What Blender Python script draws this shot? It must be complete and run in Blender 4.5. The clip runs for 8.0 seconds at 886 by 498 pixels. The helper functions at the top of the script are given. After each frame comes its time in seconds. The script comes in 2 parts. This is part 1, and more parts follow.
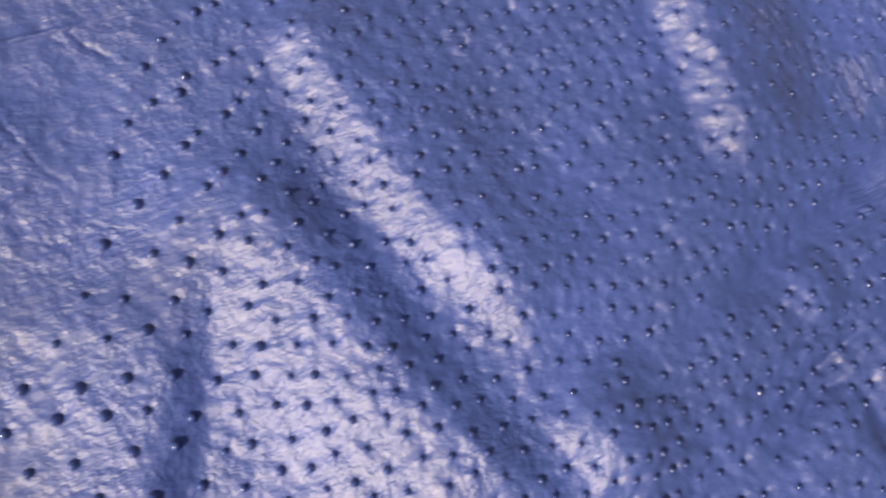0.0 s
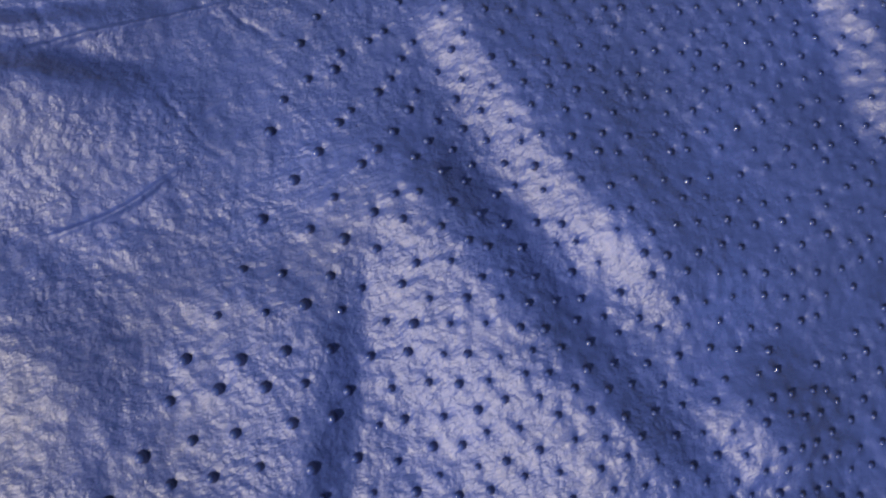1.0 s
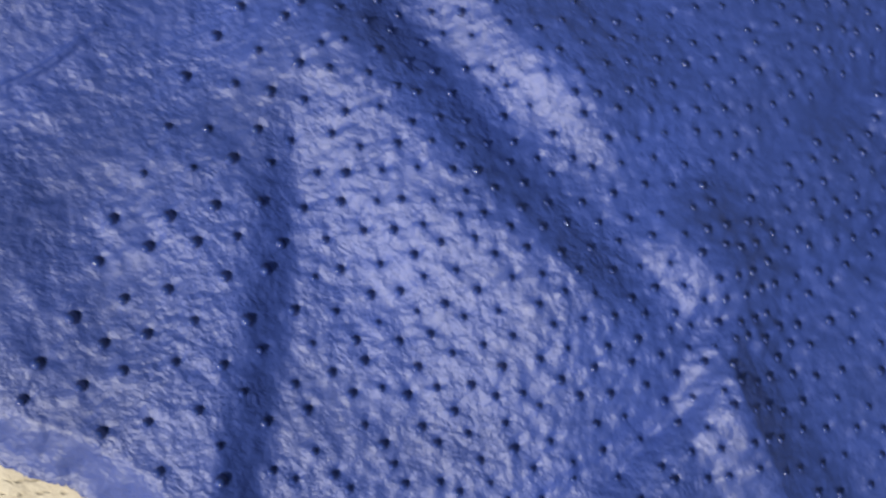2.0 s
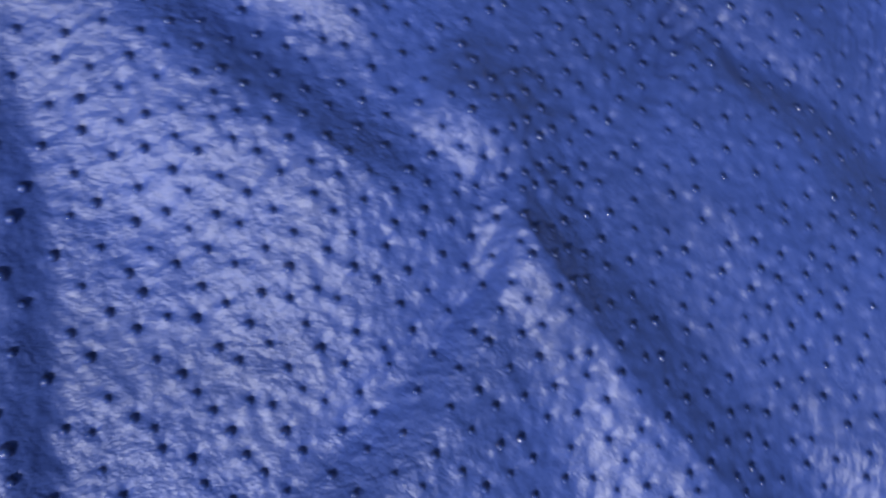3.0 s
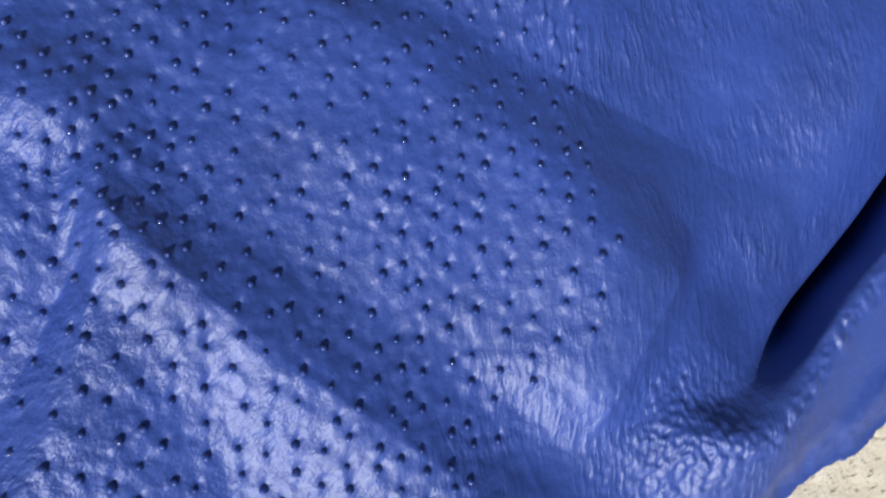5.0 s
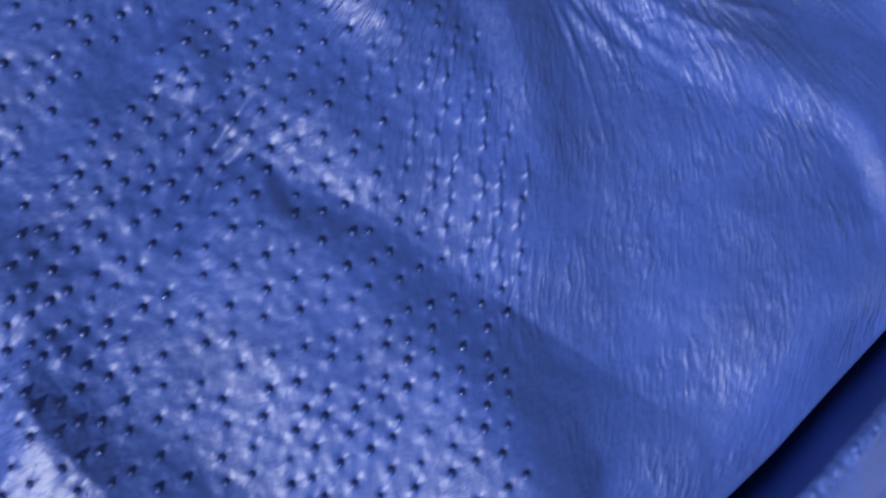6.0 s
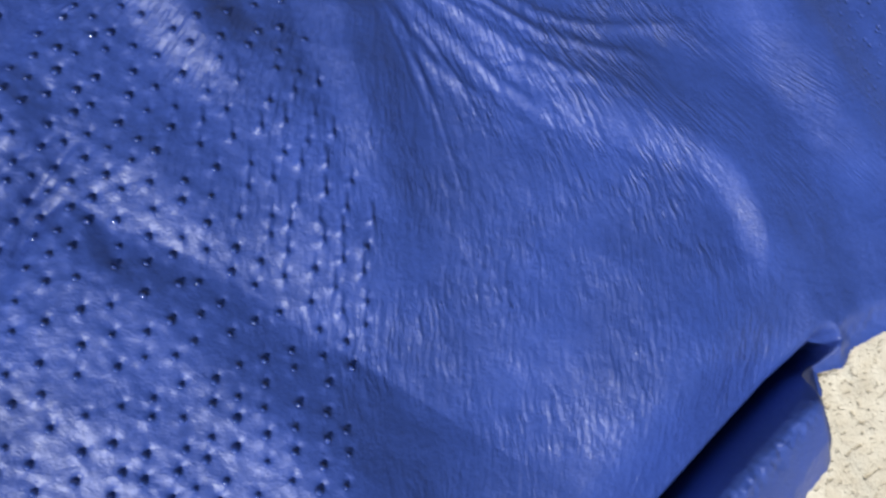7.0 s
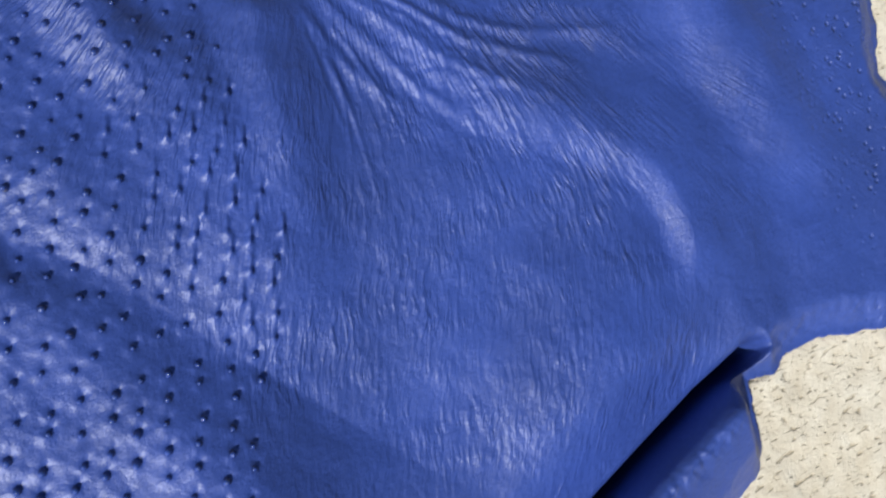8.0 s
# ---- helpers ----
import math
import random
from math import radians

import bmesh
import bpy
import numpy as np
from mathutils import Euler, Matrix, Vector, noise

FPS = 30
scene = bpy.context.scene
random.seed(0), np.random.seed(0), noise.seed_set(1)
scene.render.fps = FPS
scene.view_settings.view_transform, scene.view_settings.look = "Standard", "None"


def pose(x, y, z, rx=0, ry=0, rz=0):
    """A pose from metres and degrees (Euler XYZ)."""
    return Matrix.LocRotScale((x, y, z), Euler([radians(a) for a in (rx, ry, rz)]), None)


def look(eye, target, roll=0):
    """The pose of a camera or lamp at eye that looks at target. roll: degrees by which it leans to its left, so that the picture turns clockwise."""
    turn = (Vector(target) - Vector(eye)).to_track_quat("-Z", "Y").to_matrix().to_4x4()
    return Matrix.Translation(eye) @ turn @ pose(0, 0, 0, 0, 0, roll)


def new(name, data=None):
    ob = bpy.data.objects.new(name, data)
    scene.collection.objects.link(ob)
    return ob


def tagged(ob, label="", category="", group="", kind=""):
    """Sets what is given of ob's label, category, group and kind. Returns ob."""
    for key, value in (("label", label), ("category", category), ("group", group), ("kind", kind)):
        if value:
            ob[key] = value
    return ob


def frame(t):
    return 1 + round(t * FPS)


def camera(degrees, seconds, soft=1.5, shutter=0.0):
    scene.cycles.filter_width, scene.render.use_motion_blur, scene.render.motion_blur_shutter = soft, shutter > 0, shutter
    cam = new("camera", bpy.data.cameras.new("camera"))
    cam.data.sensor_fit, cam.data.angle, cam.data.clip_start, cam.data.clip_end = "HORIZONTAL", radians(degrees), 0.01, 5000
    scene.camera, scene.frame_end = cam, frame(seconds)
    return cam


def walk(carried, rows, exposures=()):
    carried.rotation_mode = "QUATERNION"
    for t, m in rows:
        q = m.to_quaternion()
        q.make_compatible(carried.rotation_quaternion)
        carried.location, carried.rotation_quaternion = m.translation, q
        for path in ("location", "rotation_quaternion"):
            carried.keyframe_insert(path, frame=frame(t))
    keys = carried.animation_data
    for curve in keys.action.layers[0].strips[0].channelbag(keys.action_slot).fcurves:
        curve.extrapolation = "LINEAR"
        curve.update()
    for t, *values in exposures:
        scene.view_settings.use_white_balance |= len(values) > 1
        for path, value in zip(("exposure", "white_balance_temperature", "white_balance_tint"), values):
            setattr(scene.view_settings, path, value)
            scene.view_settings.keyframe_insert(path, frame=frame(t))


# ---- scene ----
cam = camera(48.4, 8.0, soft=2.2, shutter=0.45)
PATH = [
    (0, (0.081, -0.08, 0.472), (0.46, 0.387, -1.435), 36.6),
    (0.5, (0.059, -0.073, 0.472), (0.319, 0.357, -1.464), 30.0),
    (1, (0.042, -0.071, 0.469), (0.287, 0.331, -1.475), 30.6),
    (1.2, (0.039, -0.073, 0.468), (0.275, 0.301, -1.483), 31.5),
    (2.3, (0.063, -0.143, 0.445), (0.469, 0.179, -1.487), 44.9),
    (2.5, (0.066, -0.15, 0.438), (0.551, 0.168, -1.476), 47.7),
    (3, (0.091, -0.164, 0.434), (0.657, 0.07, -1.470), 50.9),
    (3.5, (0.146, -0.172, 0.431), (0.713, -0.136, -1.487), 57.8),
    (4, (0.171, -0.187, 0.438), (0.748, -0.207, -1.477), 59.1),
    (4.5, (0.197, -0.201, 0.443), (0.838, -0.207, -1.451), 58.7),
    (4.7, (0.208, -0.204, 0.446), (0.853, -0.196, -1.447), 58.5),
    (5.8, (0.256, -0.139, 0.471), (0.984, -0.113, -1.392), 64.3),
    (6, (0.285, -0.12, 0.489), (0.931, -0.113, -1.403), 68.2),
    (6.5, (0.315, -0.111, 0.489), (1.0, -0.069, -1.389), 66.1),
    (7, (0.349, -0.146, 0.490), (1.071, -0.054, -1.372), 61.1),
    (7.5, (0.368, -0.173, 0.488), (1.099, -0.069, -1.370), 59.0),
    (8, (0.389, -0.154, 0.499), (1.114, -0.076, -1.363), 61.9),
]
LIGHT = [(0.0, 0.75, 10800, 10), (0.5, 0.37, 10000, 10), (1.2, 0.10, 8200, 10), (2.5, 0.01, 6500, 10), (3.5, 0.01, 6300, 10), (4.5, 0.08, 6100, 10), (6.0, 0.36, 6100, 10), (8.0, 0.20, 6150, 10)]
walk(cam, [(t, look(eye, target, roll)) for t, eye, target, roll in PATH], LIGHT)

# ---- light: a clear sky and one sun ----
SUN_AZ, SUN_UP = 212.0, 43.0  # degrees from +x, and above the horizon
SUN_WAY = Vector((math.cos(radians(SUN_AZ)) * math.cos(radians(SUN_UP)), math.sin(radians(SUN_AZ)) * math.cos(radians(SUN_UP)), math.sin(radians(SUN_UP))))
world = bpy.data.worlds.new("sky")
scene.world = world
world.use_nodes = True
sky = world.node_tree.nodes.new("ShaderNodeTexSky")
sky.sky_type, sky.sun_disc = "NISHITA", False
sky.sun_elevation, sky.sun_rotation = radians(SUN_UP), radians(90 - SUN_AZ)
world.node_tree.links.new(sky.outputs[0], world.node_tree.nodes["Background"].inputs[0])
world.node_tree.nodes["Background"].inputs[1].default_value = 0.051
sun = new("sun", bpy.data.lights.new("sun", "SUN"))
sun.data.energy, sun.data.angle, sun.data.color = 4.1, radians(0.55), (1.0, 0.975, 0.935)
sun.matrix_world = look(SUN_WAY * 5, (0, 0, 0))


# ---- materials ----
class Nodes:
    """A short way to write node trees."""

    def __init__(self, name):
        self.mat = bpy.data.materials.new(name)
        self.mat.use_nodes = True
        self.tree = self.mat.node_tree
        self.bsdf = self.tree.nodes["Principled BSDF"]

    def add(self, kind, **values):
        node = self.tree.nodes.new("ShaderNode" + kind)
        for key, value in values.items():
            if key == "operation":
                node.operation = value
            elif key == "feature":
                node.feature = value
            elif key == "data_type":
                node.data_type = value
            elif key == "attribute_name":
                node.attribute_name = value
            else:
                self.put(node.inputs[key], value)
        return node

    def put(self, socket, value):
        if isinstance(value, bpy.types.NodeSocket):
            self.tree.links.new(value, socket)
        else:
            socket.default_value = value

    def math(self, op, a, b=0.0, clamp=False):
        node = self.tree.nodes.new("ShaderNodeMath")
        node.operation, node.use_clamp = op, clamp
        self.put(node.inputs[0], a)
        self.put(node.inputs[1], b)
        return node.outputs[0]

    def ramp(self, value, *stops):
        node = self.tree.nodes.new("ShaderNodeValToRGB")
        el = node.color_ramp.elements
        while len(el) < len(stops):
            el.new(0.5)
        for e, (p, c) in zip(el, stops):
            e.position, e.color = p, (*c, 1) if len(c) == 3 else c
        self.put(node.inputs[0], value)
        return node.outputs[0]

    def noise(self, at, scale, detail=3.0, rough=0.5):
        return self.add("TexNoise", Vector=at, Scale=scale, Detail=detail, Roughness=rough).outputs[0]

    def bsdf_set(self, **values):
        for key, value in values.items():
            self.put(self.bsdf.inputs[key.replace("_", " ")], value)


def leather(name, blue, relief, gloss, shine=0.8):
    n = Nodes(name)
    at = n.add("TexCoord").outputs["Object"]
    grain = n.add("Attribute", attribute_name="grain").outputs["Vector"]
    kind = n.add("SeparateXYZ", Vector=n.add("Attribute", attribute_name="kind").outputs["Vector"])
    streaky = kind.outputs[0]
    uneven = n.ramp(n.noise(at, 34.0, 2.0), (0.36, (0.45, 0.45, 0.45)), (0.62, (1.1, 1.1, 1.1)))
    crackled = n.math("MULTIPLY", kind.outputs[1], uneven)
    # dye: slightly uneven at hand size, mottled at grain size
    broad, fine = n.noise(at, 14.0, 3.0), n.noise(at, 420.0, 3.0)
    tone = n.math("ADD", n.math("MULTIPLY", broad, 0.6), n.math("MULTIPLY", fine, 0.4))
    dark, light = [c * 0.72 for c in blue], [min(1, c * 1.28) for c in blue]
    n.bsdf_set(Base_Color=n.ramp(tone, (0.3, dark), (0.7, light)))
    # relief: fine crumpled creases, pores, and long pulled grain
    bend = n.add("TexNoise", Vector=at, Scale=70.0, Detail=3.0)
    bent = n.add("VectorMath", operation="ADD")
    n.put(bent.inputs[0], at)
    sway = n.add("VectorMath", operation="SCALE", Scale=0.0045)
    n.put(sway.inputs[0], bend.outputs["Color"])
    n.put(bent.inputs[1], sway.outputs[0])
    pores = n.math("MULTIPLY", n.noise(at, 800.0, 2.0, 0.6), 0.26)
    grit = n.math("ADD", n.math("MULTIPLY", n.noise(at, 170.0, 1.5, 0.5), 1.0), n.math("MULTIPLY", n.noise(bent.outputs[0], 400.0, 2.0, 0.6), 0.78))
    crumple = n.math("MULTIPLY", grit, crackled)
    pebble = n.add("TexVoronoi", feature="SMOOTH_F1", Vector=bent.outputs[0], Scale=270.0, Smoothness=0.35).outputs["Distance"]
    crumple = n.math("SUBTRACT", crumple, n.math("MULTIPLY", pebble, n.math("MULTIPLY", crackled, 0.40)))
    lines = n.math("ABSOLUTE", n.math("SUBTRACT", n.noise(n.add("Mapping", Vector=n.add("Mapping", Vector=bent.outputs[0], Rotation=(0, 0, -0.42)).outputs[0], Scale=(75.0, 270.0, 100.0)).outputs[0], 1.0, 2.0), 0.5))
    crease = n.math("MULTIPLY", n.math("MINIMUM", n.math("MULTIPLY", lines, 12.0), 1.0), n.math("MULTIPLY", crackled, 0.12))
    drift = n.add("VectorMath", operation="SCALE", Scale=0.008)
    n.put(drift.inputs[0], n.add("TexNoise", Vector=at, Scale=38.0, Detail=2.0).outputs["Color"])
    swept = n.add("VectorMath", operation="ADD")
    n.put(swept.inputs[0], grain)
    n.put(swept.inputs[1], drift.outputs[0])
    long_at = n.add("Mapping", Vector=swept.outputs[0], Scale=(330.0, 75.0, 1.0)).outputs[0]
    patchy = n.ramp(n.noise(at, 26.0, 2.0), (0.36, (0.1, 0.1, 0.1)), (0.64, (1, 1, 1)))
    pulled = n.math("MULTIPLY", n.math("MULTIPLY", n.ramp(n.noise(long_at, 1.0, 2.0, 0.5), (0.45, (0, 0, 0)), (0.78, (1, 1, 1))), patchy), n.math("MULTIPLY", streaky, 0.90))
    wide_at = n.add("Mapping", Vector=swept.outputs[0], Scale=(125.0, 42.0, 1.0)).outputs[0]
    pulled = n.math("ADD", pulled, n.math("MULTIPLY", n.ramp(n.noise(wide_at, 1.0, 2.0, 0.5), (0.38, (0, 0, 0)), (0.70, (1, 1, 1))), n.math("MULTIPLY", n.math("MULTIPLY", streaky, patchy), 0.80)))
    dots = n.add("TexVoronoi", feature="F1", Vector=at, Scale=150.0).outputs["Distance"]
    pits = n.math("MULTIPLY", n.ramp(dots, (0.10, (0, 0, 0)), (0.30, (1, 1, 1))), n.math("MULTIPLY", kind.outputs[2], 1.1))
    height = n.math("ADD", n.math("ADD", n.math("ADD", crease, pits), pores), n.math("ADD", crumple, pulled))
    bump = n.add("Bump", Height=height, Strength=1.0, Distance=relief)
    n.bsdf_set(Normal=bump.outputs[0], Roughness=n.math("ADD", n.math("MULTIPLY", fine, 0.16), gloss), Specular_IOR_Level=shine, Coat_Weight=0.25, Coat_Roughness=0.50, Coat_Normal=bump.outputs[0])
    return n.mat


def ground_material():
    n = Nodes("cream_stone")
    at = n.add("TexCoord").outputs["Object"]
    broad, mid, fine = n.noise(at, 9.0, 4.0), n.noise(at, 70.0, 4.0, 0.6), n.noise(at, 420.0, 3.0, 0.6)
    long_at = n.add("Mapping", Vector=at, Scale=(150.0, 340.0, 90.0)).outputs[0]
    pits = n.ramp(n.noise(long_at, 1.0, 2.0), (0.30, (0, 0, 0)), (0.42, (1, 1, 1)))
    colour = n.ramp(n.math("ADD", n.math("MULTIPLY", broad, 0.4), n.math("MULTIPLY", mid, 0.6)), (0.3, (0.58, 0.49, 0.34)), (0.7, (0.82, 0.75, 0.59)))
    mixed = n.add("Mix", data_type="RGBA")
    n.put(mixed.inputs["Factor"], n.math("MULTIPLY", n.math("SUBTRACT", 1.0, pits), 0.55))
    n.put(mixed.inputs[6], colour)
    n.put(mixed.inputs[7], (0.34, 0.25, 0.13, 1))
    height = n.math("ADD", n.math("MULTIPLY", pits, 0.6), n.math("ADD", mid, n.math("MULTIPLY", fine, 0.5)))
    n.bsdf_set(Base_Color=mixed.outputs[2], Roughness=0.9, Normal=n.add("Bump", Height=height, Strength=1.0, Distance=0.0013).outputs[0])
    return n.mat


HIDE = leather("blue_leather", (0.030, 0.064, 0.280), 0.00092, 0.43)
KNOB = leather("blue_leather_quill", (0.030, 0.062, 0.260), 0.0001, 0.11, 1.0)
# dyed pore, darkened further to paint in the shade at each quill's foot
PORE_SHADE = leather("dark_blue_quill_pore_shade", (0.007, 0.015, 0.085), 0.0002, 0.40, 0.4)
GROUND = ground_material()


# ---- the relief of the hide ----
def soft(u):
    u = np.clip(u, 0.0, 1.0)
    return u * u * (3 - 2 * u)


def facet(u, e=0.14):
    """A straight slope with its two ends rounded."""
    u = np.clip(u, 0.0, 1.0)
    return np.where(u < e, u * u / (2 * e), np.where(u > 1 - e, 1 - e - (1 - u) ** 2 / (2 * e), u - e / 2)) / (1 - e)


def curve(points, steps=7):
    """A smooth line through a few points."""
    p = np.array(points, float)
    p = np.vstack([2 * p[0] - p[1], p, 2 * p[-1] - p[-2]])
    out = []
    for i in range(1, len(p) - 2):
        for t in np.arange(steps) / steps:
            out.append(0.5 * (2 * p[i] + (p[i + 1] - p[i - 1]) * t + (2 * p[i - 1] - 5 * p[i] + 4 * p[i + 1] - p[i + 2]) * t * t + (3 * p[i] - p[i - 1] - 3 * p[i + 1] + p[i + 2]) * t ** 3))
    return np.array(out + [p[-2]])


def along(x, y, line):
    """Signed distance (plus: to the left of the line's way) and how far along (0 to 1)."""
    best, sign, run = np.full(x.shape, 9.0), np.ones(x.shape), np.zeros(x.shape)
    d = np.diff(line, axis=0)
    lengths = np.hypot(d[:, 0], d[:, 1])
    total, start = lengths.sum(), 0.0
    for (ax, ay), (dx, dy), n in zip(line, d, lengths):
        t = np.clip(((x - ax) * dx + (y - ay) * dy) / (n * n), 0, 1)
        gap = np.hypot(x - ax - t * dx, y - ay - t * dy)
        near = gap < best
        best = np.where(near, gap, best)
        sign = np.where(near, np.where(dx * (y - ay) - dy * (x - ax) >= 0, 1.0, -1.0), sign)
        run = np.where(near, (start + t * n) / total, run)
        start += n
    return best * sign, run


class Relief:
    """The folds, added up at any places x, y."""

    def __init__(self, x, y):
        self.x, self.y, self.z = x, y, np.zeros(x.shape)

    def near(self, line, reach):
        lo, hi = line.min(0) - reach, line.max(0) + reach
        return np.nonzero((self.x > lo[0]) & (self.x < hi[0]) & (self.y > lo[1]) & (self.y < hi[1]))

    def fold(self, points, gentle, steep, height, ends=(0.2, 0.2), plane=0.0, crisp=0.0):
        """A fold whose crest runs along the points: it rises gently on the right of their way and falls steeply on the left.
        gentle, steep, height: at the start and at the end, in metres; crisp: plus breaks sharply at the crest, minus at the foot."""
        line = curve(points)
        i = self.near(line, max(*gentle, *steep))
        d, run = along(self.x[i], self.y[i], line)
        g, s, h = [a + (b - a) * run for a, b in (gentle, steep, height)]
        fade = soft(run / max(ends[0], 1e-6)) * soft((1 - run) / max(ends[1], 1e-6))
        u = np.where(d < 0, 1 + d / g, 1 - d / s)
        flat = np.where(d < 0, plane, 0.0)
        sharp = np.where(d < 0, 0.0, abs(crisp))
        v = np.clip(u, 0, 1)
        self.z[i] += h * fade * (soft(u) * (1 - flat - sharp) + facet(u) * flat + (v ** 1.8 if crisp > 0 else 1 - (1 - v) ** 1.8) * sharp)

    def crease(self, points, width, height, ends=(0.25, 0.25)):
        """A narrow raised (or, minus, sunken) line."""
        line = curve(points)
        i = self.near(line, width * 3)
        d, run = along(self.x[i], self.y[i], line)
        self.z[i] += height * np.exp(-(d / width) ** 2) * soft(run / ends[0]) * soft((1 - run) / ends[1])

    def swell(self, cx, cy, rx, ry, turn, height):
        """A broad rounded rise."""
        c, s = math.cos(radians(turn)), math.sin(radians(turn))
        a, b = ((self.x - cx) * c + (self.y - cy) * s) / rx, ((self.y - cy) * c - (self.x - cx) * s) / ry
        self.z += height * np.exp(-(a * a + b * b))

    def peak(self, cx, cy, west, east, height):
        """A blunt peak, drawn out to one side."""
        dx, dy = self.x - cx, self.y - cy
        r = np.sqrt(dx * dx + dy * dy + 0.018 ** 2)
        reach = 0.5 * (west + east) - 0.5 * (west - east) * dx / r
        self.z += height * soft(1 - 0.62 * r / reach) ** 1.2


TROUGH = 0.012  # half width of the smooth trough
SLOT = curve([(0.746, -0.250), (0.726, -0.259), (0.692, -0.271), (0.655, -0.283), (0.625, -0.293), (0.585, -0.306), (0.535, -0.317), (0.496, -0.326), (0.460, -0.336)])


def slot(x, y):
    """Distance across the slot, how far along it, and its depth from 0 to 1."""
    d, run = along(x, y, SLOT)
    half = np.interp(run, [0.0, 0.3, 0.75, 1.0], [0.0070, 0.0100, 0.0090, 0.0030])
    ramp = 0.005 * np.interp(run, [0.0, 0.25, 0.55, 1.0], [0.5, 1.0, 1.2, 1.9])
    dome = np.clip((0.018 + d) / 0.020, 0, 1) ** 4
    deep = np.where(d < 0, dome, soft((half + 0.5 * ramp - d) / ramp)) * soft(run / 0.05) * soft((1 - run) / 0.5)
    return d, run, deep


def relief(x, y):
    r = Relief(x, y)
    # the crown's long slanting folds
    r.fold([(0.058, 0.105), (0.075, 0.058), (0.104, 0.022), (0.131, -0.018), (0.152, -0.045), (0.176, -0.073), (0.200, -0.096), (0.226, -0.116)], (0.06, 0.085), (0.040, 0.032), (0.016, 0.011), (0.25, 0.25))
    r.fold([(0.100, 0.165), (0.122, 0.118), (0.142, 0.084), (0.164, 0.050), (0.188, 0.022), (0.212, -0.008), (0.228, -0.03)], (0.027, 0.030), (0.07, 0.06), (0.010, 0.011), (0.12, 0.25))
    r.fold([(0.214, -0.040), (0.234, -0.058), (0.250, -0.078), (0.256, -0.095)], (0.030, 0.034), (0.045, 0.042), (0.008, 0.010), (0.3, 0.35))
    r.fold([(0.056, 0.060), (0.048, 0.025), (0.041, -0.009), (0.038, -0.040), (0.032, -0.080), (0.022, -0.130), (0.01, -0.20)], (0.06, 0.10), (0.024, 0.028), (0.007, 0.013), (0.35, 0.15))
    # the bare flank's low folds
    r.fold([(-0.19, 0.090), (-0.105, 0.100), (-0.072, 0.097), (-0.025, 0.091), (0.005, 0.086)], (0.07, 0.06), (0.024, 0.022), (0.019, 0.010), (0.2, 0.5))
    r.fold([(-0.19, 0.128), (-0.106, 0.127), (-0.080, 0.130), (-0.043, 0.134), (0.0, 0.15)], (0.022, 0.022), (0.015, 0.012), (0.008, 0.005), (0.2, 0.5))
    r.fold([(-0.13, 0.02), (-0.10, -0.01), (-0.075, -0.035), (-0.07, -0.08), (-0.08, -0.14)], (0.05, 0.05), (0.05, 0.05), (0.005, 0.005), (0.3, 0.3))
    r.fold([(0.305, 0.22), (0.314, 0.168), (0.327, 0.125), (0.334, 0.080), (0.338, 0.05)], (0.030, 0.028), (0.09, 0.07), (0.015, 0.012), (0.2, 0.3))
    # the pinch and the cone below it
    r.fold([(0.248, -0.106), (0.237, -0.124), (0.226, -0.142), (0.210, -0.162), (0.190, -0.182), (0.160, -0.205), (0.12, -0.232)], (0.009, 0.036), (0.03, 0.11), (0.0042, 0.023), (0.10, 0.2), 0.75)
    r.crease([(0.262, -0.101), (0.230, -0.124), (0.197, -0.145), (0.165, -0.164), (0.132, -0.183), (0.10, -0.20)], 0.0075, -0.0034, (0.06, 0.5))
    r.fold([(0.266, -0.086), (0.252, -0.100), (0.244, -0.118), (0.250, -0.140), (0.260, -0.166), (0.274, -0.200), (0.290, -0.235), (0.308, -0.271), (0.322, -0.305), (0.338, -0.34), (0.352, -0.38)], (0.012, 0.105), (0.030, 0.062), (0.0105, 0.0160), (0.10, 0.2), 0.40, 0.70)
    r.crease([(0.318, -0.235), (0.336, -0.268), (0.360, -0.310), (0.385, -0.348), (0.406, -0.376)], 0.019, -0.0036, (0.3, 0.2))
    r.crease([(0.290, -0.088), (0.268, -0.100), (0.248, -0.114), (0.232, -0.124)], 0.0034, 0.0012)
    r.crease([(0.256, -0.104), (0.232, -0.120), (0.198, -0.144), (0.165, -0.168)], 0.0028, 0.0012)
    # the valley from pinch to pinch, and the smooth trough above it
    r.crease([(0.390, -0.012), (0.362, -0.031), (0.335, -0.050), (0.300, -0.076), (0.262, -0.105)], 0.013, -0.0040, (0.35, 0.15))
    r.crease([(0.430, 0.085), (0.400, 0.058), (0.362, 0.033), (0.325, 0.009), (0.288, -0.014), (0.266, -0.028)], TROUGH, -0.0080, (0.2, 0.45))
    r.fold([(0.225, -0.020), (0.257, 0.010), (0.290, 0.036), (0.318, 0.056), (0.345, 0.075)], (0.035, 0.030), (0.030, 0.026), (0.003, 0.005), (0.3, 0.3))
    r.fold([(0.340, -0.050), (0.362, -0.076), (0.386, -0.111), (0.408, -0.159), (0.431, -0.205), (0.450, -0.245), (0.470, -0.285), (0.488, -0.315)], (0.13, 0.15), (0.020, 0.084), (0.006, 0.024), (0.15, 0.34), 0.0, -0.5)
    r.fold([(0.488, -0.246), (0.472, -0.255), (0.457, -0.264), (0.438, -0.274), (0.415, -0.286), (0.395, -0.297), (0.372, -0.310)], (0.12, 0.08), (0.020, 0.017), (0.013, 0.0085), (0.35, 0.25), 0.0, 0.75)
    r.swell(0.464, -0.303, 0.030, 0.016, 20, 0.005)
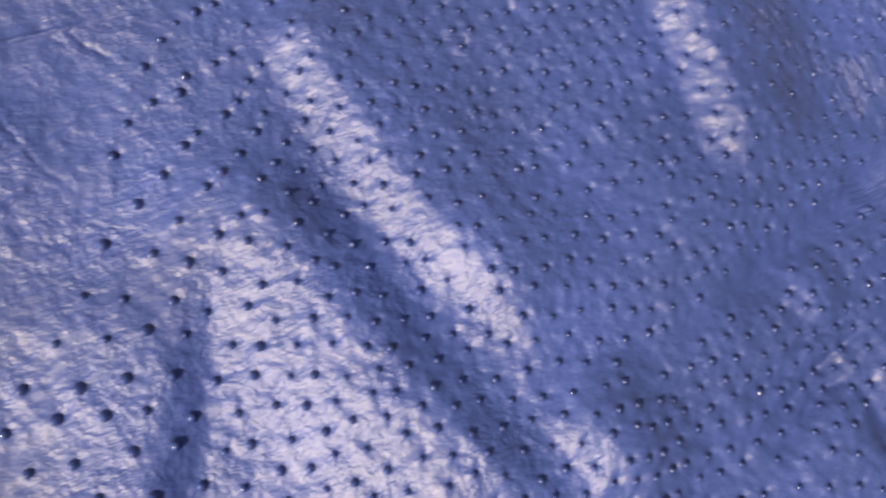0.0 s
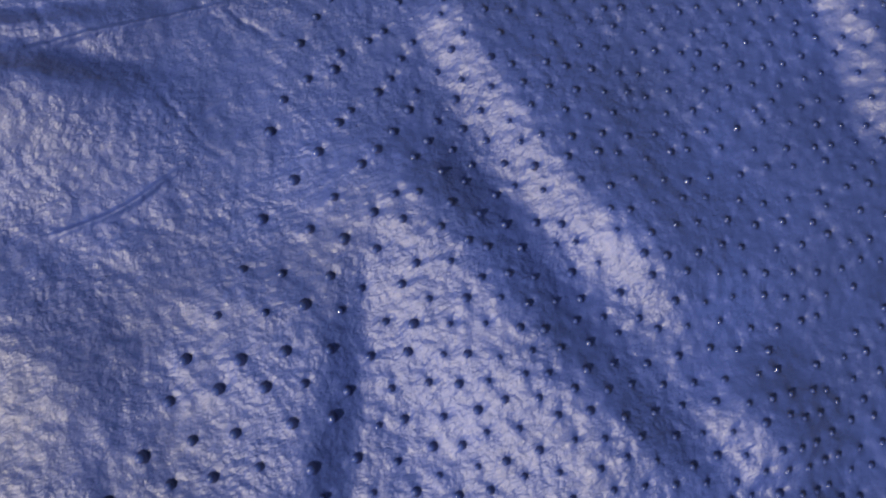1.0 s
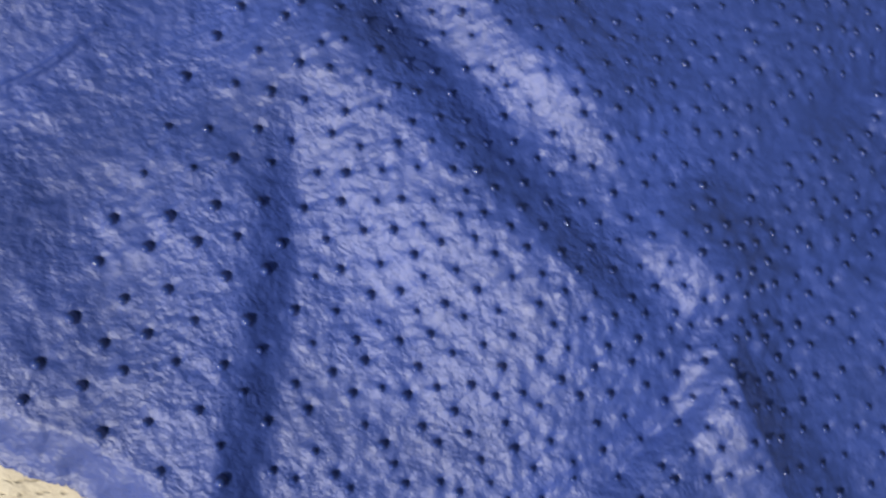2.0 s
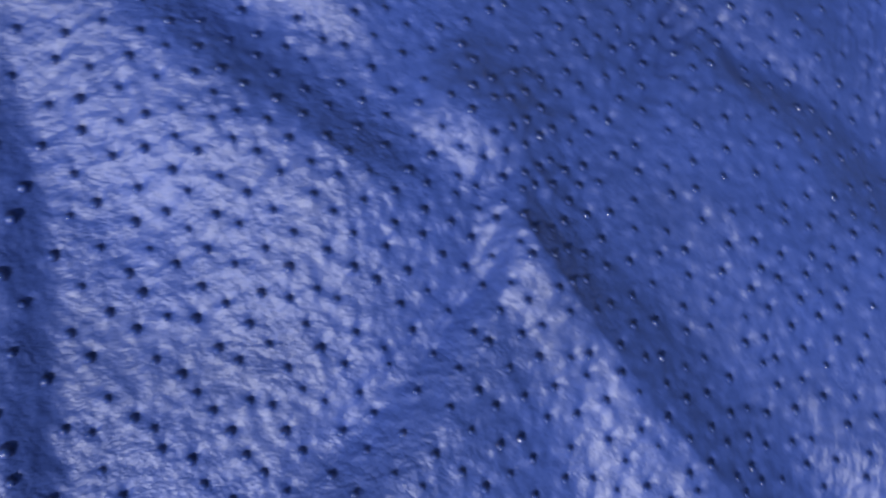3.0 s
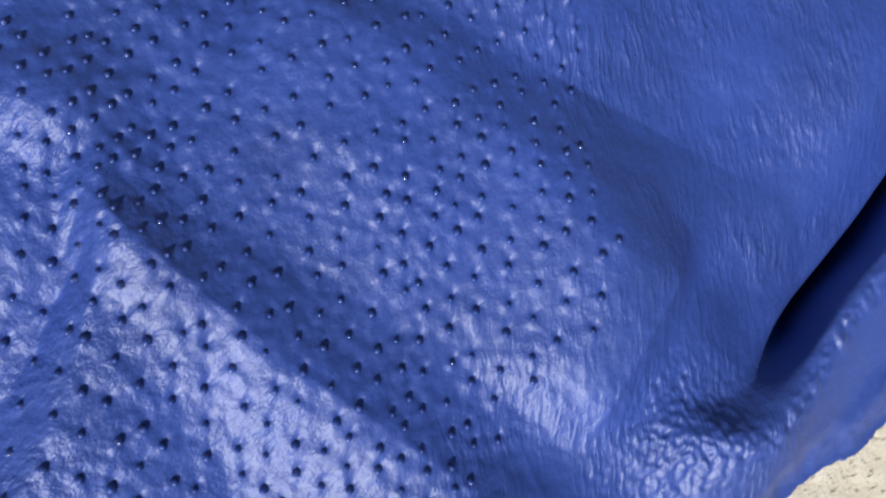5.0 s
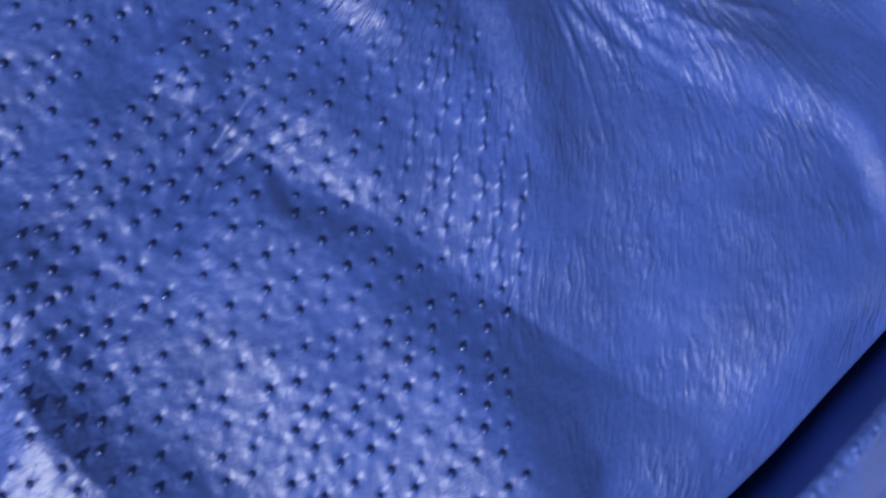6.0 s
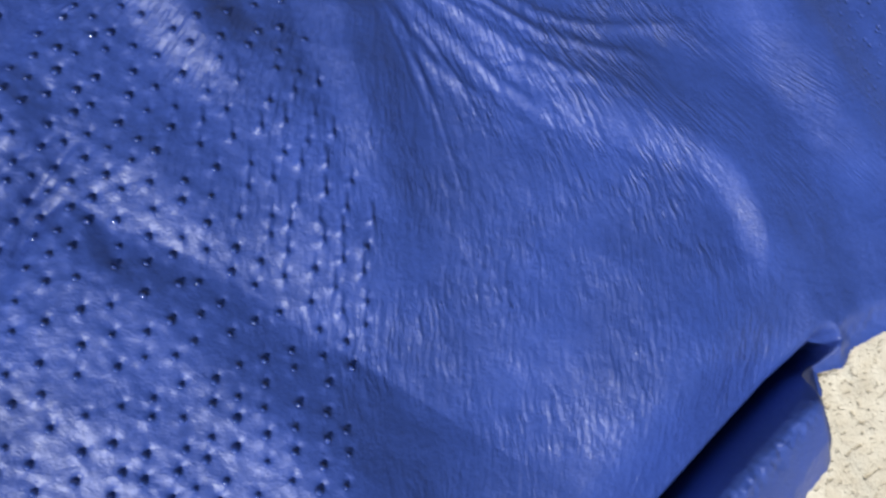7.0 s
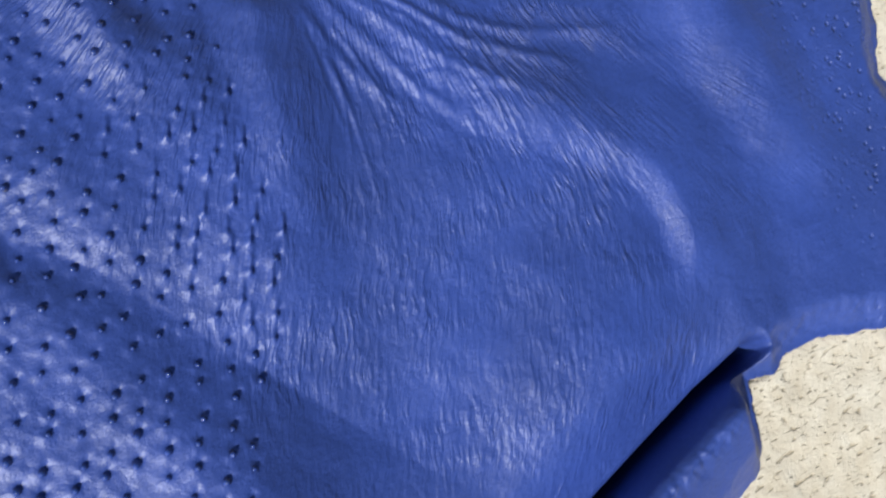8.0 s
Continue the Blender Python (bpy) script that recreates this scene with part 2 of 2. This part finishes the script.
    # skin drawn together below the shoulder
    for k, tall in enumerate((0.0005, 0.0008, 0.0004, 0.0009, 0.0005, 0.0007)):
        r.crease([(0.330 + 0.013 * k, -0.258 - 0.003 * k), (0.350 + 0.010 * k, -0.286 - 0.002 * k), (0.374 + 0.007 * k, -0.316 + 0.003 * k)], 0.0020, 0.4 * tall)
    r.fold([(0.400, -0.010), (0.412, -0.045), (0.432, -0.078), (0.455, -0.105)], (0.030, 0.04), (0.05, 0.05), (0.007, 0.003), (0.25, 0.4))
    r.fold([(0.478, 0.045), (0.480, 0.0), (0.486, -0.045), (0.490, -0.090), (0.484, -0.130), (0.474, -0.160)], (0.060, 0.060), (0.050, 0.050), (0.008, 0.009), (0.3, 0.3))
    r.fold([(0.448, 0.075), (0.452, 0.040), (0.458, 0.010), (0.470, -0.02)], (0.030, 0.026), (0.03, 0.03), (0.012, 0.009), (0.3, 0.4))
    r.fold([(0.352, 0.030), (0.357, 0.012), (0.363, -0.008), (0.368, -0.022)], (0.028, 0.020), (0.024, 0.018), (0.0050, 0.0045), (0.4, 0.4))
    r.crease([(0.386, -0.018), (0.372, -0.026), (0.357, -0.037)], 0.0022, 0.0018)
    r.crease([(0.371, -0.030), (0.349, -0.036), (0.330, -0.040), (0.305, -0.052)], 0.0050, -0.0024)
    r.crease([(0.374, -0.036), (0.352, -0.050), (0.336, -0.064), (0.318, -0.082)], 0.0050, -0.0026)
    r.crease([(0.372, -0.036), (0.378, -0.058), (0.380, -0.085)], 0.0050, -0.0016)
    r.crease([(0.392, -0.012), (0.364, -0.030), (0.337, -0.050), (0.318, -0.066)], 0.0040, -0.0034, (0.3, 0.3))
    r.crease([(0.372, -0.040), (0.352, -0.048), (0.336, -0.066)], 0.0030, -0.0022)
    r.crease([(0.380, -0.008), (0.352, -0.020), (0.330, -0.028)], 0.0030, -0.0024)
    # the bare dome with its ribs
    r.swell(0.640, -0.130, 0.12, 0.09, -20, 0.007)
    r.swell(0.490, -0.285, 0.050, 0.036, -25, -0.006)
    r.swell(0.22, 0.0, 0.14, 0.20, 0, 0.010)
    r.swell(0.450, -0.070, 0.065, 0.070, 0, 0.006)
    r.peak(0.241, -0.118, 0.15, 0.260, 0.018)
    r.swell(0.262, -0.005, 0.030, 0.034, 0, -0.004)
    r.fold([(0.535, 0.04), (0.524, 0.0), (0.523, -0.030), (0.518, -0.061), (0.518, -0.110)], (0.026, 0.026), (0.04, 0.04), (0.014, 0.009), (0.2, 0.4))
    r.fold([(0.575, 0.03), (0.605, -0.012), (0.636, -0.062), (0.679, -0.098), (0.710, -0.125), (0.722, -0.160), (0.714, -0.195), (0.698, -0.225)], (0.036, 0.017), (0.04, 0.07), (0.0045, 0.0078), (0.15, 0.15))
    r.fold([(0.775, 0.02), (0.797, -0.051), (0.808, -0.092), (0.819, -0.141), (0.83, -0.2)], (0.05, 0.05), (0.05, 0.05), (0.011, 0.008), (0.3, 0.3))
    # pulled skin gathered at the dome's top
    for k, (a, b) in enumerate([(0.560, 0.625), (0.572, 0.665), (0.585, 0.705), (0.552, 0.59), (0.60, 0.74)]):
        r.crease([(a, 0.03 - 0.004 * k), (0.6 * a + 0.4 * b, -0.03), (b, -0.085 + 0.008 * k)], 0.0036, 0.0015)
    folds = random.Random(17)
    for k in range(32):
        a, reach, bend = -95 + 3.0 * k + folds.uniform(-2, 2), folds.uniform(0.04, 0.11), folds.uniform(-16, 4)
        near = folds.uniform(0.012, 0.05)
        line = [(0.553 + u * math.cos(radians(a + bend * u / reach)), 0.040 + u * math.sin(radians(a + bend * u / reach))) for u in (near, near + 0.35 * reach, near + 0.7 * reach, near + reach)]
        r.crease(line, folds.uniform(0.0012, 0.0019), folds.uniform(0.0003, 0.0008), (0.3, 0.4))
    # thin scratches and raised lines on the bare flank
    for points, width, height in (
        ([(-0.106, 0.111), (-0.076, 0.122), (-0.038, 0.134), (-0.004, 0.145), (0.012, 0.151)], 0.0013, 0.0021),
        ([(-0.084, 0.027), (-0.06, 0.036), (-0.043, 0.045), (-0.029, 0.056), (-0.02, 0.062)], 0.0013, 0.0025),
        ([(-0.107, 0.127), (-0.097, 0.129), (-0.087, 0.132)], 0.0013, 0.001),
        ([(-0.053, 0.065), (-0.029, 0.079), (-0.014, 0.088), (0.002, 0.1), (0.016, 0.109)], 0.0012, -0.0007),
        ([(-0.037, 0.103), (-0.031, 0.095), (-0.021, 0.083), (-0.01, 0.071), (0.001, 0.066)], 0.0012, -0.0005),
        ([(-0.01, 0.147), (0.005, 0.136), (0.019, 0.128)], 0.0012, -0.0007),
        ([(-0.093, 0.142), (-0.088, 0.132), (-0.079, 0.123)], 0.0012, -0.0007),
    ):
        r.crease(points, width, height)
    # the slot between the dome's foot and the curled flap
    d, run = along(x, y, SLOT)
    r.z += soft(run / 0.3) * soft((0.72 - run) / 0.4) * 0.012 * np.exp(-((d + 0.060) / 0.042) ** 2)
    r.z *= 1 - 0.55 * soft(run / 0.1) * soft((1 - run) / 0.3) * np.exp(-((d - 0.002) / 0.026) ** 2)
    r.z -= soft(run / 0.22) * soft((1 - run) / 0.4) * np.where(d < 0, 0.015 * soft((0.056 + d) / 0.052), 0.0)
    r.fold([(0.722, -0.282), (0.706, -0.285), (0.678, -0.293), (0.651, -0.302), (0.605, -0.317), (0.560, -0.329), (0.528, -0.334), (0.482, -0.346), (0.463, -0.351), (0.445, -0.347), (0.424, -0.332), (0.407, -0.308)], (0.011, 0.026), (0.034, 0.040), (0.024, 0.014), (0.08, 0.15))
    return r.z


def value_noise(x, y, size, seed):
    """Smooth noise, -1 to 1, with bumps of about that size."""
    rng = np.random.default_rng(seed)
    table = rng.uniform(-1, 1, (256, 256))
    u, v = x / size + 100, y / size + 100
    i, j = np.floor(u).astype(int), np.floor(v).astype(int)
    a, b = soft(u - i), soft(v - j)
    i, j, p, q = i % 256, j % 256, (i + 1) % 256, (j + 1) % 256
    return (table[i, j] * (1 - a) + table[p, j] * a) * (1 - b) + (table[i, q] * (1 - a) + table[p, q] * a) * b


# the hide's cut outline, counter-clockwise
OUTLINE = curve([(-0.041, -0.141), (-0.033, -0.148), (-0.021, -0.157), (0.03, -0.200), (0.10, -0.250), (0.20, -0.32), (0.30, -0.385), (0.38, -0.425), (0.451, -0.400), (0.472, -0.393), (0.498, -0.393), (0.524, -0.397), (0.58, -0.388), (0.64, -0.362),
                 (0.690, -0.330), (0.714, -0.319), (0.723, -0.300), (0.730, -0.286), (0.731, -0.276), (0.749, -0.2745), (0.761, -0.267), (0.780, -0.267), (0.797, -0.270), (0.839, -0.282), (0.90, -0.31), (0.99, -0.30), (1.01, -0.23), (0.95, -0.18), (0.920, -0.139), (0.921, -0.119), (0.937, -0.082),
                 (0.93, 0.04), (0.83, 0.15), (0.60, 0.24), (0.35, 0.29), (0.10, 0.28), (-0.10, 0.25), (-0.19, 0.15), (-0.18, 0.0), (-0.13, -0.08), (-0.08, -0.125), (-0.041, -0.141)], 3)


def inside(x, y):
    """Distance from the outline, plus within."""
    d, _ = along(x, y, OUTLINE)
    ragged = 0.0016 * value_noise(x, y, 0.011, 5) + 0.0009 * value_noise(x, y, 0.0045, 6)
    return d + ragged


GATHER = (0.556, 0.035)  # where the dome's grain runs together


def hollow(x, y):
    """Depth of the dip in the stone that the fold of the hide sinks into."""
    d, _ = along(x, y, SLOT)
    return 0.076 * soft((inside(x, y) - 0.002) / 0.008) * soft((0.075 - np.abs(d)) / 0.03)


def surface(x, y):
    """The place on the hide over x, y, with the edge laid down on the ground."""
    z = 0.012 + relief(x, y) + 0.0012 * value_noise(x, y, 0.035, 1) + 0.0004 * value_noise(x, y, 0.012, 2)
    crown = 1 - 0.8 * soft((x - 0.34) / 0.12)
    z += crown * (0.00034 * value_noise(x, y, 0.0075, 7) + 0.00036 * value_noise(x, y, 0.0042, 8))
    crumpled = np.exp(-((x - 0.425) ** 2 + (y + 0.335) ** 2) / 0.0014)
    z += crumpled * (0.0009 * value_noise(x, y, 0.0036, 3) + 0.0010 * value_noise(x, y, 0.0023, 4))
    gathered = np.exp(-((x - 0.625) ** 2 + (y + 0.035) ** 2) / 0.0022)
    z += gathered * (0.0005 * value_noise(x, y, 0.0050, 9) + 0.0004 * value_noise(x, y, 0.0027, 10))
    d, run, deep = slot(x, y)
    flap = soft((d - 0.004) / 0.006) * soft((run - 0.12) / 0.10) * soft((0.60 - run) / 0.2)
    rim = np.exp(-((d - 0.019) / 0.006) ** 2) * soft((run - 0.10) / 0.2)
    z += rim * (0.0011 * value_noise(x, y, 0.0052, 3) + 0.0010 * value_noise(x, y, 0.0031, 4))
    within = inside(x, y)
    edge = soft(within / 0.024)
    edge += flap * (np.sqrt(np.clip(within / 0.018, 0, 1)) - edge)
    z = 0.0024 + np.maximum(z, 0.0005) * edge
    # the slot
    z = z - deep * soft((within - 0.001) / 0.007) * (z + 0.072)
    # the flap's lip curls over it
    curl = 0.011 * soft((d - 0.005) / 0.007) * soft((0.045 - d) / 0.025) * soft((run - 0.02) / 0.12) * soft((0.95 - run) / 0.3)
    return x - 0.29 * curl, y + 0.956 * curl, np.maximum(z, 0.0018 - hollow(x, y))


# ---- where the quills stand: slanting rows, wide on the flank and close on the crown ----
def quill_places():
    rng = np.random.default_rng(11)
    left = curve([(0.05, 0.30), (0.04, 0.147), (0.023, 0.122), (0.012, 0.068), (-0.001, 0.026), (-0.015, -0.018), (-0.038, -0.055), (-0.055, -0.085), (-0.10, -0.15)])
    right = curve([(0.52, 0.25), (0.515, 0.06), (0.503, 0.0), (0.498, -0.05), (0.501, -0.102), (0.482, -0.142), (0.463, -0.165), (0.450, -0.188), (0.432, -0.246), (0.392, -0.266), (0.345, -0.282), (0.30, -0.31), (0.20, -0.35)])
    xs = np.linspace(-0.3, 0.75, 500)
    step = np.interp(xs, [-0.12, 0.03, 0.07, 0.12, 0.20, 0.28, 0.37, 0.50], [0.0225, 0.0195, 0.0162, 0.0139, 0.0130, 0.0129, 0.0134, 0.0142])
    count = np.concatenate([[0], np.cumsum(np.diff(xs) / (0.5 * (step[1:] + step[:-1])))])
    places = []
    for b in range(-32, 33):
        for a in range(int(count[-1])):
            x0 = np.interp(a + 0.5 * (b % 2), count, xs)
            s = np.interp(x0, xs, step)
            y0 = 0.86 * b * s - 0.05
            y0 += 0.16 * (min(x0, 0.3) - 0.3) * math.exp(-((y0 + 0.05) / 0.25) ** 2)
            jx, jy = rng.normal(0, 0.11 * s, 2)
            places.append((x0 + jx, y0 + jy, s))
    p = np.array(places)
    px = p[:, 0] + 0.006 * value_noise(p[:, 0], p[:, 1], 0.07, 21)
    py = p[:, 1] + 0.006 * value_noise(p[:, 0], p[:, 1], 0.07, 22)
    # wider apart below the pinch
    low = soft((-0.11 - py) / 0.06)
    px, py = px + 0.09 * (px - 0.28) * low, py - 0.11 * np.maximum(0, -0.11 - py)
    # rows are drawn together towards the two pinches
    for kx, ky, pull in ((0.258, -0.104, 0.30), (0.362, -0.032, 0.24), (0.275, -0.03, 0.22)):
        w = pull * np.exp(-((px - kx) ** 2 + (py - ky) ** 2) / 0.0032)
        px, py = px - w * (px - kx), py - w * (py - ky)
    dl, _ = along(px, py, left)
    dr, _ = along(px, py, right)
    dv, _ = along(px, py, curve([(0.430, 0.085), (0.362, 0.033), (0.325, 0.009), (0.288, -0.014), (0.257, -0.032)]))
    keep = (dl > 0) & (dr < 0) & (inside(px, py) > 0.012) & (py < 0.24) & (np.abs(dv) > 0.55 * TROUGH) & (np.hypot(px - 0.257, py + 0.108) > 0.0065)
    return px[keep], py[keep], p[keep, 2]


QX, QY, QS = quill_places()


# ---- the hide's skin ----
def skin_mesh(step=0.00092):
    xs, ys = np.arange(-0.21, 1.02, step), np.arange(-0.43, 0.31, step)
    gx, gy = np.meshgrid(xs, ys, indexing="ij")
    nx, ny = gx.shape
    d = inside(gx, gy)
    # draw the outermost row onto the cut line
    ax, ay = np.gradient(d, step)
    size = np.maximum(np.hypot(ax, ay), 0.3)
    rim = (np.abs(d) < step * 1.3)
    keep = d > -step * 0.2
    gx = np.where(rim & keep & (d < step * 0.8), gx - np.clip(d, -step, step) * ax / size, gx)
    gy = np.where(rim & keep & (d < step * 0.8), gy - np.clip(d, -step, step) * ay / size, gy)
    x, y, z = surface(gx, gy)
    rng = np.random.default_rng(8)
    # the swollen foot of every quill
    dip, k_dip = rng.uniform(0.5, 1.3, len(QX)), 0
    for qx, qy, s in zip(QX, QY, QS):
        i0, j0, k = int((qx - xs[0]) / step), int((qy - ys[0]) / step), int(0.016 / step)
        i1, i2, j1, j2 = max(i0 - k, 0), min(i0 + k + 2, nx), max(j0 - k, 0), min(j0 + k + 2, ny)
        rx, ry = gx[i1:i2, j1:j2] - qx, gy[i1:i2, j1:j2] - qy
        r = np.hypot(rx, ry)
        away, side = 0.78 * rx + 0.62 * ry - 0.0032, 0.78 * ry - 0.62 * rx
        fit = s / 0.0155
        z[i1:i2, j1:j2] += 0.0009 * np.exp(-(np.hypot(rx + 0.0012, ry + 0.0004) / (0.0034 * fit)) ** 2) - dip[k_dip] * 0.0013 * np.exp(-(away / 0.0024) ** 2 - (side / 0.0019) ** 2)
        k_dip += 1
        pull = float(soft((qx + 0.35 * (qy + 0.12) - 0.43) / 0.05) * soft((0.01 - qy) / 0.05))
        if pull > 0.05:  # by the bare dome each quill drags a ridge of skin after it
            wx, wy = -math.cos(radians(66)), -math.sin(radians(66))
            t, w = rx * wx + ry * wy, rx * wy - ry * wx
            z[i1:i2, j1:j2] += pull * rng.uniform(0.3, 1.25) * 0.0024 * np.exp(-(w / 0.0013) ** 2) * soft((t + 0.012) / 0.009) * soft((0.003 - t) / 0.004)
    number = -np.ones(gx.shape, int)
    quad = keep[:-1, :-1] & keep[1:, :-1] & keep[1:, 1:] & keep[:-1, 1:]
    used = np.zeros(gx.shape, bool)
    for a, b in ((0, 0), (1, 0), (1, 1), (0, 1)):
        used[a:nx - 1 + a, b:ny - 1 + b] |= quad
    number[used] = np.arange(used.sum())
    faces = np.stack([number[:-1, :-1][quad], number[1:, :-1][quad], number[1:, 1:][quad], number[:-1, 1:][quad]], 1)
    verts = np.stack([x[used], y[used], z[used]], 1)
    flat = np.stack([gx[used], gy[used]], 1)
    # the cut edge goes down to the ground
    edges = np.concatenate([faces[:, [0, 1]], faces[:, [1, 2]], faces[:, [2, 3]], faces[:, [3, 0]]])
    key = np.sort(edges, 1) @ np.array([len(verts), 1])
    _, first, times = np.unique(key, return_index=True, return_counts=True)
    border = edges[first[times == 1]]
    ring = np.unique(border)
    low = np.full(len(verts), -1)
    low[ring] = len(verts) + np.arange(len(ring))
    under = verts[ring].copy()
    under[:, 2] = np.maximum(under[:, 2] - 0.0022, 0.0002)
    wall = np.stack([border[:, 1], border[:, 0], low[border[:, 0]], low[border[:, 1]]], 1)
    verts, flat, faces = np.vstack([verts, under]), np.vstack([flat, flat[ring]]), np.vstack([faces, wall])
    me = bpy.data.meshes.new("skin")
    me.vertices.add(len(verts))
    me.vertices.foreach_set("co", verts.ravel())
    me.loops.add(faces.size)
    me.loops.foreach_set("vertex_index", faces.ravel().astype(np.int32))
    me.polygons.add(len(faces))
    me.polygons.foreach_set("loop_start", np.arange(len(faces), dtype=np.int32) * 4)
    me.polygons.foreach_set("use_smooth", np.ones(len(faces), bool))
    # how the grain runs, and where it is pulled or crumpled
    wx, wy = flat[:, 0] - GATHER[0], flat[:, 1] - GATHER[1]
    down, across = -0.39 * wx - 0.92 * wy, 0.92 * wx - 0.39 * wy
    grain = np.stack([across / (0.50 + 0.50 * soft((np.abs(down) + 0.02) / 0.16)), down, np.zeros(len(flat))], 1)
    pulled = soft((flat[:, 0] + 0.30 * (flat[:, 1] + 0.1) - 0.38) / 0.10)
    pulled = np.maximum(pulled, 0.8 * soft((-0.20 - flat[:, 1]) / 0.08) * soft((flat[:, 0] - 0.26) / 0.08))
    pulled *= 1 - 0.76 * soft((flat[:, 0] - 0.66) / 0.10)
    curl, _ = along(flat[:, 0], flat[:, 1], SLOT)
    pulled *= 1 - soft((curl + 0.02) / 0.02) * soft((flat[:, 0] - 0.45) / 0.05)
    kind = np.stack([pulled, 1 - 0.62 * soft((flat[:, 0] - 0.14) / 0.2), soft((flat[:, 0] - 0.80) / 0.08)], 1)
    for title, data in (("grain", grain), ("kind", kind)):
        layer = me.attributes.new(title, "FLOAT_VECTOR", "POINT")
        layer.data.foreach_set("vector", data.astype(np.float32).ravel())
    me.update()
    me.validate()
    me.materials.append(HIDE)
    return me


hide = tagged(new("ostrich_hide"), "crumpled blue-dyed ostrich hide with raised quill bumps lying on cream stone", "leather hide")
skin = new("skin", skin_mesh())
skin.parent = hide


# ---- the quills: small blunt knobs ----
def knob_mesh():
    bm = bmesh.new()
    # dyed pore and painted shade ring the foot, under a smooth cap of skin
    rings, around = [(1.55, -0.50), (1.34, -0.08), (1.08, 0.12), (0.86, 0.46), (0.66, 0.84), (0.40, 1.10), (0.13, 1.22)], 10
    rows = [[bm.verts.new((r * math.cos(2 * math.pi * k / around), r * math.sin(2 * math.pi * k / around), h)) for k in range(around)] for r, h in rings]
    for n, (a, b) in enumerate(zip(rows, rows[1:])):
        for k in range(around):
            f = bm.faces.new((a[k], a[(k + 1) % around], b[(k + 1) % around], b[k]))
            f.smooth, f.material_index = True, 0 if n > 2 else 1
    bm.faces.new(rows[-1]).smooth = True
    me = bpy.data.meshes.new("quill_bump")
    bm.to_mesh(me)
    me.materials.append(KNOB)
    me.materials.append(PORE_SHADE)
    return me


def quill_poses():
    rng = random.Random(4)
    e = 0.003
    x, y, z = surface(QX, QY)
    xa, ya, za = surface(QX + e, QY)
    xb, yb, zb = surface(QX, QY + e)
    out = []
    for i in range(len(QX)):
        up = Vector((xa[i] - x[i], ya[i] - y[i], za[i] - z[i])).cross(Vector((xb[i] - x[i], yb[i] - y[i], zb[i] - z[i]))).normalized()
        lean = (up + Vector((-0.24 + rng.gauss(0, 0.10), -0.20 + rng.gauss(0, 0.10), 0))).normalized()
        r = 0.00178 * rng.uniform(0.75, 1.2) * (QS[i] / 0.0165) ** 1.1
        out.append(Matrix.Translation(Vector((x[i], y[i], z[i])) + up * 0.0002) @ lean.to_track_quat("Z", "Y").to_matrix().to_4x4() @ Matrix.Diagonal((r, r, r * rng.uniform(0.70, 1.0), 1)))
    return out


knob = knob_mesh()
poses = quill_poses()
order = sorted(range(len(poses)), key=lambda i: math.hypot(QX[i] - 0.27, (QY[i] + 0.08)))
for i in order[:300]:
    quill = new("quill_bump", knob)
    quill.parent, quill.matrix_basis = hide, poses[i]
rest = bmesh.new()
for i in order[300:]:
    first = len(rest.verts)
    rest.from_mesh(knob)
    rest.verts.ensure_lookup_table()
    bmesh.ops.transform(rest, matrix=poses[i], verts=rest.verts[first:])
me = bpy.data.meshes.new("quill_bump_rest")
rest.to_mesh(me)
rest.free()
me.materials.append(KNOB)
me.materials.append(PORE_SHADE)
others = tagged(new("quill_bump", me), "scattered raised quill bumps of the blue hide", kind="stuff")
others.parent = hide


# ---- the ground: one sheet to the horizon, finely uneven where the hide lies ----
def ground_mesh():
    def ticks(lo, hi, step):
        near = list(np.arange(lo, hi, step))
        far, d = [], step
        while not far or far[-1] < 60:
            d *= 1.5
            far.append((far[-1] if far else 0) + d)
        return np.array([lo - f for f in far[::-1]] + near + [near[-1] + f for f in far])
    xs, ys = ticks(-0.25, 1.1, 0.003), ticks(-0.5, 0.35, 0.003)
    gx, gy = np.meshgrid(xs, ys, indexing="ij")
    z = 0.0008 * value_noise(gx, gy, 0.03, 31) + 0.0006 * value_noise(gx, gy, 0.011, 32) - 0.0014
    z -= 1.15 * hollow(gx, gy)
    n, m = gx.shape
    k = np.arange(n * m).reshape(n, m)
    faces = np.stack([k[:-1, :-1].ravel(), k[1:, :-1].ravel(), k[1:, 1:].ravel(), k[:-1, 1:].ravel()], 1)
    me = bpy.data.meshes.new("ground")
    me.from_pydata(np.stack([gx.ravel(), gy.ravel(), z.ravel()], 1).tolist(), [], faces.tolist())
    me.polygons.foreach_set("use_smooth", np.ones(len(faces), bool))
    me.materials.append(GROUND)
    return me


tagged(new("ground", ground_mesh()), "rough cream stone ground with small dark pits", "ground", kind="structure")
